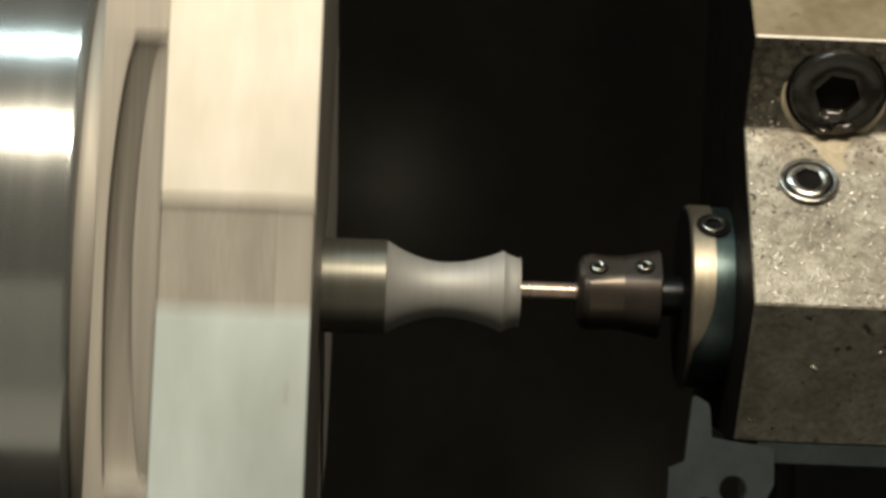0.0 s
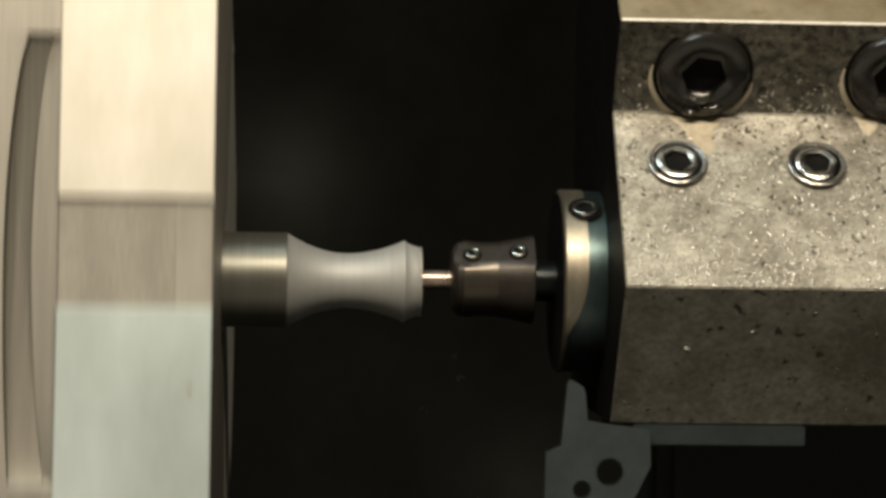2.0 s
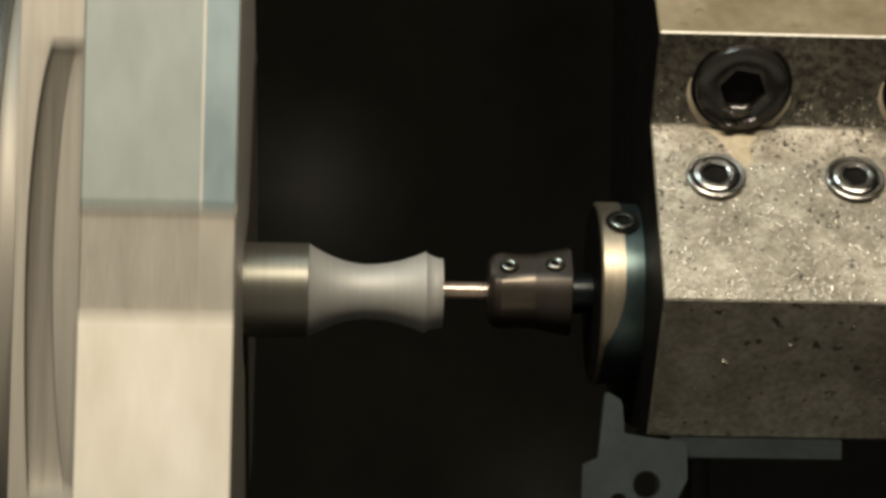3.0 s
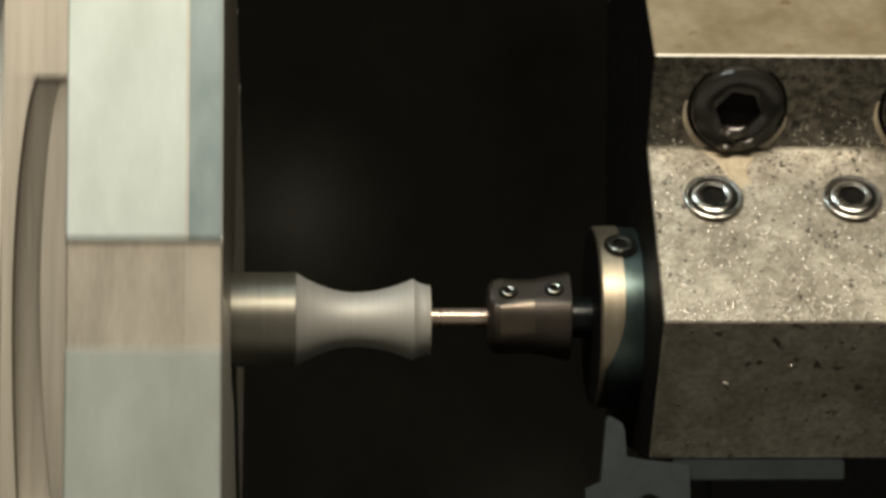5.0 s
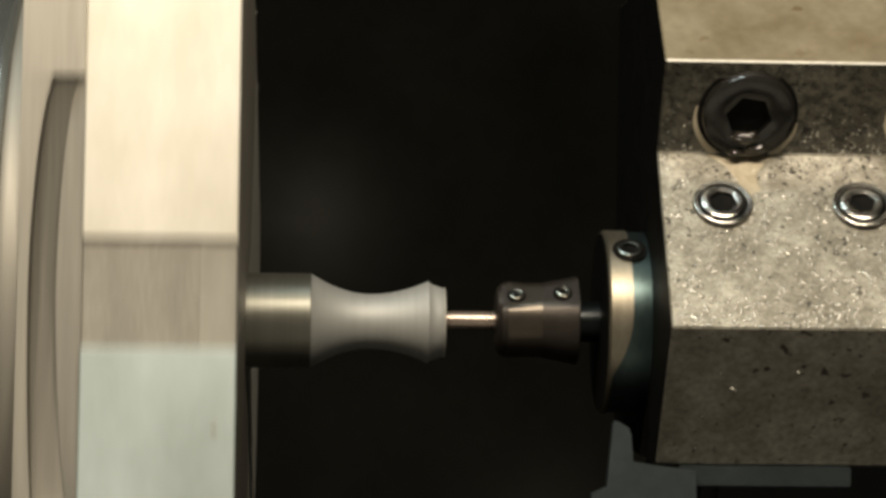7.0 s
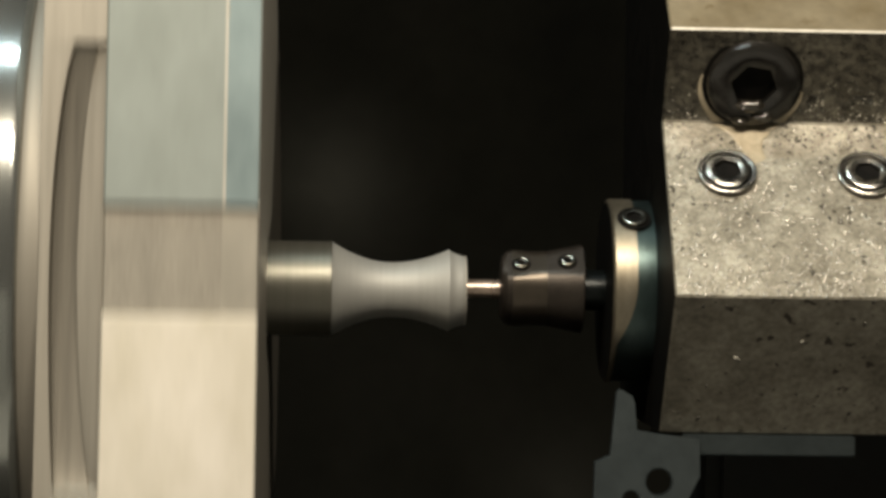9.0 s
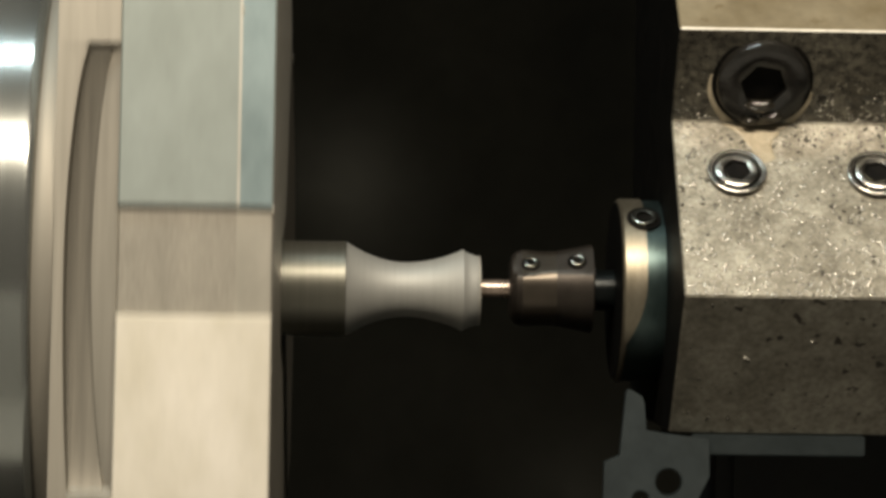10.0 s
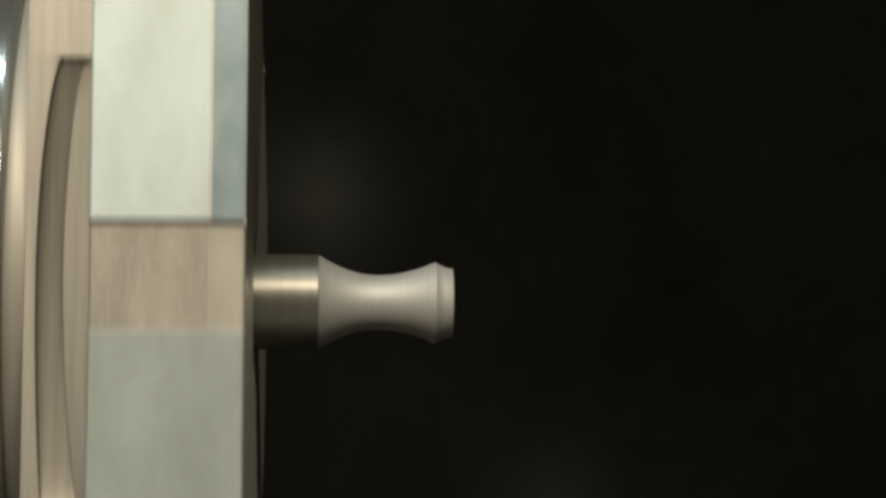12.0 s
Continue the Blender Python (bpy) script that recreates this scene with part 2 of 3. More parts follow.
def washer(inner, outer, height, n=48):
    """A flat ring about +z, in mm."""
    def ring(r, z):
        return [(r / 1000 * math.cos(k * math.tau / n), r / 1000 * math.sin(k * math.tau / n), z / 1000) for k in range(n)]

    return loops(bmesh.new(), [ring(inner, 0), ring(outer, 0), ring(outer, height), ring(inner, height), ring(inner, 0.001)])


def facing(x, y, z, ny, nz, spin=0):
    """A pose in mm whose z axis points along (0, ny, nz)."""
    q = Vector((0, ny, nz)).normalized().to_track_quat("Z", "X")
    return Matrix.Translation((x / 1000, y / 1000, z / 1000)) @ q.to_matrix().to_4x4() @ pose(0, 0, 0, 0, 0, spin)


def blot(outline, thick, seed, lift=0.75):
    """A flat smear with a rounded top; outline (x, y) in mm."""
    rng = random.Random(seed)
    pts = []
    for (ax, ay), (bx, by) in zip(outline, outline[1:] + outline[:1]):
        for k in range(4):
            u = k / 4
            pts.append((ax + (bx - ax) * u + rng.uniform(-0.2, 0.2), ay + (by - ay) * u + rng.uniform(-0.2, 0.2)))
    cx, cy = sum(p[0] for p in pts) / len(pts), sum(p[1] for p in pts) / len(pts)
    rings = []
    for q, z in ((1, 0), (0.93, 0.6), (lift, 0.9), (0.4, 1.0)):
        rings.append([((cx + (x - cx) * q) / 1000, (cy + (y - cy) * q) / 1000, z * thick / 1000) for x, y in pts])
    return loops(bmesh.new(), rings, (True, True))


# ---- the enclosure ----
def enclosure():
    def wall(name, label, *size, material=M_WALL):
        ob = part(name, box(*size, bevel=0.004), material)
        return tagged(ob, label, "wall", kind="structure")

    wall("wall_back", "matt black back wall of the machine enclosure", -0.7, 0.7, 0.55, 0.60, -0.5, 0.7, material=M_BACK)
    wall("wall_left", "dark headstock wall of the machine enclosure", -0.7, -0.5, -0.75, 0.55, -0.5, 0.7)
    wall("wall_right", "dark side wall of the machine enclosure", 0.65, 0.7, -0.75, 0.55, -0.5, 0.7)
    wall("floor", "black chip tray floor of the machine", -0.5, 0.65, -0.35, 0.55, -0.5, -0.45)
    wall("ceiling", "dark roof panel of the machine enclosure", -0.7, 0.7, -0.75, 0.6, 0.7, 0.75)
    wall("wall_front", "dark sliding door of the machine enclosure", -0.5, 0.65, -0.75, -0.70, -0.02, 0.7)
    # Two unseen pale panels, added to bounce lamp light onto the undersides.
    wall("bounce_panel_front", "unseen pale panel below the door, added to bounce light", -0.5, 0.65, -0.70, -0.66, -0.5, -0.02, material=M_PANEL)
    wall("bounce_panel_floor", "unseen pale floor panel, added to bounce light", -0.5, 0.65, -0.66, -0.35, -0.48, -0.45, material=M_PANEL)


enclosure()


def lamp_housing(at, target, length, width, label):
    bm = box(-length / 2 - 0.012, length / 2 + 0.012, -width / 2 - 0.012, width / 2 + 0.012, 0.004, 0.03, 0.004)
    ob = part("work_lamp", bm, M_LAMP)
    ob.matrix_world = look(at, target)
    return tagged(ob, label, "lamp", kind="structure")


lamp_housing(KEY_AT, (-0.03, 0, 0), 0.50, 0.035, "grey strip work lamp under the roof")
lamp_housing(COOL_AT, (-0.16, 0, 0), 0.30, 0.014, "grey strip work lamp under the roof")


# ---- the chuck with three soft jaws ----
R = 60.0
SLOT, SLOT_HALF, POCKET, POCKET_HALF = 4.5, 8.1, 3.7, 30.0
JAW_X0, JAW_X1 = -58.6, -34.7


def jaw_radius(phi):
    """A flat runs across each joint between two jaws; the rest is turned round."""
    if phi < 43:
        return R / math.cos(radians(phi))
    if phi > 83:
        return R / math.cos(radians(120 - phi))
    u = (phi - 43) / 40
    return (R / math.cos(radians(43))) * (1 - u) + (R / math.cos(radians(37))) * u


def jaw_profile(phi):
    """The jaw's outline (x, radius) in mm at phi degrees from the slot's middle."""
    off = phi if phi < 60 else phi - 120
    slot = 0.9 if abs(off) < SLOT_HALF else 0.0
    p = off - (POCKET - SLOT)
    if abs(p) < POCKET_HALF:
        u = p / POCKET_HALF
        bow = math.sqrt(max(1 - u * u * 0.97, 0))
        # the lower end of the pocket stays wide
        xa = -62.6 - 4.1 * (bow if u > 0 else math.sqrt(1 - 0.55 * u * u))
        xm = -59.3 - (3.3 + 0.6 * min(u, 0)) * bow
        deep, dip = 3.6 * (0.12 + 0.88 * bow), 1.8
    else:
        xa, xm, deep, dip = -62.6, -60.4, 0.0, 0.0
    b = jaw_radius(phi)
    r = b - slot
    return [(-68.3, 20), (-68.3, b + 0.15), (xa - 0.6, b + 0.15), (xa, b), (xa + 0.15, b - deep), (xm - 0.15, b - deep),
            (xm, b - dip), (JAW_X0 - 0.1, b - dip * 0.55), (JAW_X0, r - 0.25), (JAW_X0 + 0.3, r), (JAW_X1 - 5.7, r + 0.16), (JAW_X1 - 5.2, r - 0.02),
            (JAW_X1 - 0.9, r - 0.24), (JAW_X1 - 0.3, r - 0.4), (JAW_X1, r - 0.8), (JAW_X1, 40), (JAW_X1, 16), (JAW_X1 - 0.4, 9.2), (-68.3, 9.2)]


def jaw(parent, start, material, face, land, label):
    """One third of the jaw ring, from start to start + 120 degrees up round the axis."""
    cuts = [0.005 + 119.99 * k / 80 for k in range(81)]
    for edge in (SLOT_HALF, 120 - SLOT_HALF, POCKET - SLOT + POCKET_HALF, 120 + POCKET - SLOT - POCKET_HALF):
        cuts += [edge - 0.06, edge + 0.06]
    cuts.sort()
    bm = bmesh.new()
    rings = []
    for phi in cuts:
        a = radians(start + phi)
        rings.append([(x / 1000, -r / 1000 * math.cos(a), r / 1000 * math.sin(a)) for x, r in jaw_profile(phi)])
    made = [[bm.verts.new(p) for p in r] for r in rings]
    n = len(made[0])
    for phi, a, b in zip(cuts, made, made[1:]):
        for i in range(n):
            f = bm.faces.new((a[i], a[(i + 1) % n], b[(i + 1) % n], b[i]))
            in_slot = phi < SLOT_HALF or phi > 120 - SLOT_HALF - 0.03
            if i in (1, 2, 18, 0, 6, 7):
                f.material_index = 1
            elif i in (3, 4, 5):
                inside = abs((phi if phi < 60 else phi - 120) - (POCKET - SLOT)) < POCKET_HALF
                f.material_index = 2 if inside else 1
            # Front faces differ per jaw: their lit or shaded look is in the colour.
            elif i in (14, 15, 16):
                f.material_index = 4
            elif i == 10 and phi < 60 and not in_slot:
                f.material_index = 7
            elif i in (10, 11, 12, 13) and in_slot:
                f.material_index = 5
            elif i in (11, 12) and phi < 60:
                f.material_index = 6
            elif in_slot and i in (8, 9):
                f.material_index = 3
    bm.faces.new(made[0])
    bm.faces.new(made[-1][::-1])
    return part("jaw", bm, [material, M_RING, M_POCKET, M_SLOT, face, M_LAND, land, M_LINE if land is M_LAND_COOL_LIT else material], parent, label, 30)


def stain(parent, phi, x, size, seed):
    """A dark oil spot on the jaws, phi degrees up from the front."""
    near = min((SLOT - 120, SLOT, SLOT + 120), key=lambda q: abs(q - phi))
    rel = phi - near
    a = radians(near)
    h = R * math.tan(radians(rel))
    y, z = -R * math.cos(a) + h * math.sin(a), R * math.sin(a) + h * math.cos(a)
    pts = [(size * math.cos(k * math.tau / 7), size * 0.9 * math.sin(k * math.tau / 7)) for k in range(7)]
    ob = part("oil_stain", blot(pts, 0.05, seed), M_STAIN, parent, "small dark oil stain")
    ob.matrix_basis = facing(x, y, z, -math.cos(a), math.sin(a))
    return ob


chuck = tagged(new("lathe_chuck"), "spinning lathe chuck with turned aluminium soft jaws", "chuck")
# Each jaw's tone carries a painted lamp reflection.
jaw(chuck, SLOT, M_JAW_WARM_LIT, M_RING, M_JAW_WARM_LIT, "aluminium soft jaw painted with a warm lamp reflection")
jaw(chuck, SLOT - 120, M_JAW_COOL_LIT, M_POCKET, M_LAND_COOL_LIT, "aluminium soft jaw painted with a cool lamp reflection")
jaw(chuck, SLOT + 120, M_JAW_DIM_LIT, M_EDGE, M_LAND_COOL_LIT, "aluminium soft jaw painted with a dim cool reflection")
for base in (0, -120, 120):
    for k, (phi, x, size) in enumerate(((27, -45.5, 1.2), (33, -40.0, 0.5), (20, -52.0, 0.45), (-24, -50.5, 1.3), (-19, -38.0, 0.5))):
        if (k + base // 120) % 2 == 0:
            stain(chuck, phi + base + SLOT, x, size, 20 + k)
for base in (0, -120, 120):
    for phi, long in ((12.4, 0.75), (-11.6, 1.0)):
        a = radians(base + phi)
        bm = bmesh.new()
        bmesh.ops.create_icosphere(bm, subdivisions=2, radius=1, matrix=Matrix.Diagonal((0.0004, 0.0003, 0.0005 * long, 1)))
        ob = part("burr", bm, M_EDGE, chuck, "bright burr on the jaw edge", 180)
        ob.matrix_basis = facing(JAW_X1 - 0.1, -59.6 * math.cos(a), 59.6 * math.sin(a), -math.cos(a), math.sin(a))
part("face_ring", turned([(-71.7, 30), (-71.7, 60.0), (-71.3, 60.3), (-70.2, 60.3), (-69.0, 60.2), (-68.4, 60.1), (-68.35, 59.9), (-68.35, 30)], 160), M_FACE, chuck, "turned steel face ring")
part("chuck_body", turned([(-150, 20), (-150, 60), (-148, 61.6), (-147, 61.6), (-95, 61.6), (-94.9, 61.45), (-94.4, 61.45), (-94.3, 61.6), (-73.3, 61.6), (-72.8, 61.55), (-71.9, 61.0), (-71.75, 60), (-71.75, 20)], 160), M_BODY, chuck, "polished steel chuck body")
part("spindle", turned([(-500, 45), (-150.1, 45)], 64), M_BODY, chuck, "steel spindle nose")


# ---- the workpiece ----
work = tagged(new("workpiece"), "turned grey metal workpiece with a concave waist held in the chuck", "workpiece")
part("stem", turned([(-60, 8.4), (-23.7, 8.4), (-23.6, 8.3)], 96), M_STEM, work, "smooth brownish bar stock")


def waist():
    prof = [(-23.58, 8.3)]
    for k in range(1, 25):
        x = -23.6 + 20.5 * k / 24
        u = k / 24
        # falls steeply from the shoulder, rises gently to the lip
        left, low = 8.3, 4.85
        if u < 0.5:
            r = low + (left - low) * (1 - u / 0.5) ** 1.9
        else:
            r = low + (7.2 - low) * ((u - 0.5) / 0.5) ** 2.0
        prof.append((x, r))
    prof += [(-2.95, 7.25), (-2.65, 6.95), (-1.8, 6.55), (-0.9, 6.25), (-0.3, 6.1), (-0.1, 5.9), (0, 2.2), (-0.3, 1.75), (-15, 1.75)]
    return turned(prof, 96)


part("waist", waist(), M_TURNED, work, "pale finely turned concave waist")
part("rim_burr", turned([(-0.09, 5.2), (-0.14, 6.1), (-0.05, 6.22), (0.06, 6.15), (0.08, 5.2)], 96), M_EDGE, work, "bright burr round the rim")

def metal_chip(seed, turns, size=1.0):
    """A short curl of swarf."""
    rings = []
    for k in range(19):
        a = k / 18 * turns * math.tau
        r = 0.9 + 0.25 * math.sin(k * 0.7 + seed)
        c = Vector((r * math.cos(a), r * math.sin(a), 1.4 * k / 18 - 0.7))
        out = Vector((math.cos(a), math.sin(a), 0))
        w = 0.32 * math.sin(math.pi * (k + 1) / 20) + 0.05
        rings.append([tuple((c + out * 0.05 * p + Vector((0, 0, w * q))) / 1000) for p, q in ((1, 1), (1, -1), (-1, -1), (-1, 1))])
    rings = [[tuple(size * q for q in p) for p in ring] for ring in rings]
    ob = part("metal_chip", loops(bmesh.new(), rings, (True, True)), M_TEAL)
    return tagged(ob, "tiny curled metal chip flung from the drill", "chip", "flying metal chips")


chip_up, chip_down = metal_chip(0, 1.4), metal_chip(0, 0.9)
# bursts of finer chips: when, and where each chip is then, in mm
BURSTS = [(1.6, 0.7, -8.0), (1.6, 3.2, -12.7), (1.6, 4.7, -18.2), (2.0, 7.2, -17.0), (2.0, 5.9, -13.5), (2.0, 0.8, -22.6), (5.2, 0.8, -9.8), (5.2, -2.7, -13.8), (5.2, -6.2, -18.7)]
fine_chips = [metal_chip(3 + k, 0.5 + 0.1 * (k % 4), 0.55 + 0.08 * (k % 3)) for k in range(len(BURSTS))]

# ---- the tool block and the drill that it carries ----
tool = tagged(new("tool_block"), "oily steel tool block carrying a small drill", "tool holder")
PROFILE = [(-21.6, -23.3), (-40, 0.2), (-19, 29.7), (-28.5, 44.7), (-12, 61), (40, 61), (40, -23.3)]


def block():
    bm = extruded(PROFILE, 32.5, 150, 0.28)
    bm.normal_update()
    bmesh.ops.recalc_face_normals(bm, faces=bm.faces)
    for f in bm.faces:
        c, nrm = f.calc_center_median() * 1000, f.normal
        # The downward slope's shade is painted in together with its grime.
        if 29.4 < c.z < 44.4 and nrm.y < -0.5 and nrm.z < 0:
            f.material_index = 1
        elif c.z < -0.5 and nrm.y < -0.3:
            f.material_index = 5
        elif c.z > 44.9 and nrm.z > 0.3:
            f.material_index = 2
        # The end face is painted near-black for the shade on it.
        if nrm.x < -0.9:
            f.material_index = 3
        # The top bevel's highlight is painted with bright metal.
        elif 44.0 < c.z < 45.4 and c.y < -25 and f.calc_area() < 2e-4:
            f.material_index = 4
    return part("body", bm, [M_BLOCK, M_GRIMY_SHADE, M_TOPFACE, M_DEEP, M_EDGE, M_UNDER], tool, "pitted oily steel body", 0)


block()
FACE = Vector((0, -29.6, 21.0)).normalized()
LEDGE = Vector((0, -15.4, -9.5)).normalized()
for x in (42.85, 66.5):
    m = facing(x, -25.5, 21.0, -0.75, 0.66, 12 if x < 50 else 40)
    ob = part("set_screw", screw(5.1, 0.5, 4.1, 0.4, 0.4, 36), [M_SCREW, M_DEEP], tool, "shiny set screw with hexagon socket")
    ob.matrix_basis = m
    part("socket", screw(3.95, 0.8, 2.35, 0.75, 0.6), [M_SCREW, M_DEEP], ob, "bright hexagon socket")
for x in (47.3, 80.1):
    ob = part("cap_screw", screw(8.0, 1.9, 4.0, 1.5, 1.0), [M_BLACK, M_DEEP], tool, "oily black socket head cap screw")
    # Shadow round the head, drawn as a thin near-black ring.
    part("counterbore", washer(8.02, 8.6, 0.2), M_DEEP, ob, "counterbore round the head, its shade painted black")
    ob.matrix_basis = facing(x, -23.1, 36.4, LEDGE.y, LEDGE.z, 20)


def on_face(x, s, normal, foot, along):
    """A pose on a face of the block: x along it, s mm up it from its foot, local y up the face."""
    up = Vector(along).normalized()
    m = Matrix((Vector((1, 0, 0)), up, Vector((1, 0, 0)).cross(up))).transposed().to_4x4()
    p = Vector((x, foot[0], foot[1])) + up * s
    return Matrix.Translation(p / 1000) @ m


def crescent(a0, a1, inner, thin, thick, height):
    """A drip that hugs a screw head: it widens from thin to thick, all in mm, angles in degrees."""
    rings = []
    for k in range(17):
        u = k / 16
        a = radians(a0 + (a1 - a0) * u)
        w = (thin + (thick - thin) * u) * (0.85 + 0.15 * math.sin(9 * u))
        rings.append([((inner + w * p) / 1000 * math.cos(a), (inner + w * p) / 1000 * math.sin(a), h * height / 1000) for p, h in ((0, 0), (1, 0), (0.8, 0.8), (0.3, 1))])
    return loops(bmesh.new(), rings, (True, True))


UP_FACE, UP_LEDGE = (0, 21.0, 29.6), (0, -9.5, 15.4)
ob = part("residue", blot([(-5.6, 1.4), (6.4, 1.6), (4.2, -0.6), (2.6, -3.0), (3.2, -6.2), (0.6, -7.6), (-0.9, -3.8), (-2.6, -0.9)], 0.12, 4), M_RESIDUE, tool, "tan dried coolant residue")
ob.matrix_basis = on_face(46.4, 34.5, FACE, (-40, 0.2), UP_FACE)
ob = part("residue", blot([(-2.0, 1.6), (3.0, 1.8), (1.4, -1.5), (0.2, -3.0), (-0.8, -1.4)], 0.1, 9), M_RESIDUE, tool, "tan dried coolant residue")
ob.matrix_basis = on_face(76.0, 34.5, FACE, (-40, 0.2), UP_FACE)
for x in (47.3, 80.1):
    for a0, a1, thin, thick in ((172, 262, 0.5, 2.6), (348, 288, 0.4, 2.4)):
        ob = part("residue", crescent(a0, a1, 8.55, thin, thick, 0.18), M_RESIDUE, tool, "tan dried coolant residue round a screw")
        ob.matrix_basis = on_face(x, 7.9, LEDGE, (-19, 29.7), UP_LEDGE)
for x, y, w, h, seed in ((47.0, 4.2, 5.2, 2.4, 1), (49.0, 2.2, 4.0, 1.6, 2), (45.6, 1.4, 3.2, 1.3, 3), (79.0, 3.6, 4.6, 2.2, 5)):
    ob = part("oil_smear", blot([(-w / 2, 0), (-w / 4, h / 2), (w / 3, h / 2.4), (w / 2, 0), (w / 4, -h / 2), (-w / 3, -h / 2.2)], 1.1, seed, 0.6), M_WET, tool, "dark glossy smear of oil")
    ob.matrix_basis = on_face(x, y, LEDGE, (-19, 29.7), UP_LEDGE) @ Matrix.Translation((0, 0, 0.0018))

for x, y, w, h, seed in ((66.2, 9.0, 6.5, 11.5, 31), (60.0, 12.5, 3.0, 3.0, 32), (35.8, 11.0, 2.6, 4.5, 33), (57.6, 4.5, 2.2, 3.4, 34), (70.6, 13.2, 2.4, 2.6, 35)):
    ob = part("oil_film", blot([(-w / 2, -h / 5), (-w / 3, h / 2.2), (w / 4, h / 2), (w / 2, h / 6), (w / 3, -h / 2), (-w / 5, -h / 2.4)], 0.07, seed, 0.85), M_WET, tool, "dark wet patch of oil")
    ob.matrix_basis = on_face(x, y, LEDGE, (-19, 29.7), UP_LEDGE)

# the sleeve, drill holder and drill in front of the block
sleeve = tagged(new("tool_sleeve"), "round steel sleeve flange set in the tool block", "sleeve")
holder = tagged(new("drill_holder"), "dark bronze drill holder with two grub screws", "drill holder")


def flange(front, back, r0, r1, slant):
    """A ring whose front or back edge slants away below the axis; slant 1: back edge, 0: front edge."""
    rings = []
    for x, r in [(front, 5), (front, r1 - 0.4), (front + 0.4, r1), (back, r1), (back, r0)]:
        ring = []
        for k in range(160):
            a = k / 160 * math.tau
            z = r * math.sin(a)
            cut = min(0.026 * max(0.0, 2.0 - z) ** 2, 3.3) if (x == back) == bool(slant) else 0.0
            ring.append(((x - cut) / 1000, -r * math.cos(a) / 1000, (z + 0.4) / 1000))
        rings.append(ring)
    return loops(bmesh.new(), rings, (True, True))


# The slanted edge shapes the border between the sleeve's warm and teal reflections.
part("sleeve", flange(24.05, 28.2, 15, 16.3, 1), M_SLEEVE, sleeve, "polished steel sleeve flange")
# A near-black disc paints the shade on the sleeve's front.
part("sleeve_face", turned([(23.9, 3.5), (23.9, 15.6), (24.04, 15.75), (24.04, 3.5)], 128, up=0.4), M_DEEP, sleeve, "front face of the sleeve, its shade painted black")
part("sleeve_collar", turned([(24.5, 5), (24.5, 15.6), (24.7, 16.05), (32.6, 16.05), (32.6, 5)], 128, up=0.4), M_TEAL, sleeve, "steel collar coloured as the sleeve's dark teal reflection")
part("shank", turned([(19.9, 3.6), (24.2, 3.6)], 48, up=0.4), M_SHANK, holder, "dark steel shank")
def milled(bm, angle, reach, taper, up):
    """Cuts a flat along the top front of a turned part: reach mm from the axis at x = 0, growing by taper per mm."""
    n = Vector((0, -math.cos(radians(angle)), math.sin(radians(angle))))
    for v in bm.verts:
        over = (v.co - Vector((0, 0, up / 1000))).dot(n) - (reach / 1000 + taper * v.co.x)
        if over > 0:
            v.co -= n * over
    return bm


FLAT, FLAT_AT, FLAT_RISE = 47, 5.15, 0.085
for name, profile, material, label in (
        ("nose", [(5.3, 1.7), (5.35, 4.6), (5.7, 5.6), (6.4, 6.35), (7.38, 6.7), (7.38, 1.7)], M_FLARE, "dull rounded nose"),
        ("body", [(7.4, 2.0), (7.4, 6.72), (8.2, 6.75), (10.5, 6.55), (13.4, 6.6), (13.4, 2.0)], M_HOLDER, "polished bronze body with a milled flat"),
        ("flare", [(13.41, 2.0), (13.41, 6.58), (16.5, 7.2), (19.7, 7.85), (19.95, 7.6), (20.0, 2.0)], M_FLARE, "dull dark bronze flare with a milled flat")):
    part(name, milled(turned(profile, 144, up=0.6), FLAT, FLAT_AT, FLAT_RISE, 0.6), material, holder, label, 14)
drill = new("drill")
tagged(drill, "small bright copper-toned drill held in the drill holder", "drill")
part("cutting_end", turned([(-8, 0.2), (-8, 1.45), (-7.85, 1.6), (-3.0, 1.6)], 40, up=0.4), M_CARBIDE, drill)
part("shank", turned([(-2.99, 1.6), (5.9, 1.6)], 40, up=0.4), M_CARBIDE, drill)
for x, r, a, big in ((8.9, FLAT_AT + 8.9 * FLAT_RISE + 0.15, FLAT, 1.3), (17.0, FLAT_AT + 17 * FLAT_RISE + 0.15, FLAT, 1.35), (28.0, 16.3, 51, 2.3)):
    ca, sa = math.cos(radians(a)), math.sin(radians(a))
    ob = part("grub_screw", screw(big, 0.7, big * 0.6, 0.6, 0.3), [M_GRUB, M_DEEP], sleeve if big > 2 else holder, "small shiny grub screw")
    ob.matrix_basis = facing(x, -(r + 0.02) * ca, (r + 0.02) * sa + 0.4, -ca, sa)
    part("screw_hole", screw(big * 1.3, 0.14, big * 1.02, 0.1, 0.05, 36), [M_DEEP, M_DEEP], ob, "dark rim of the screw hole")


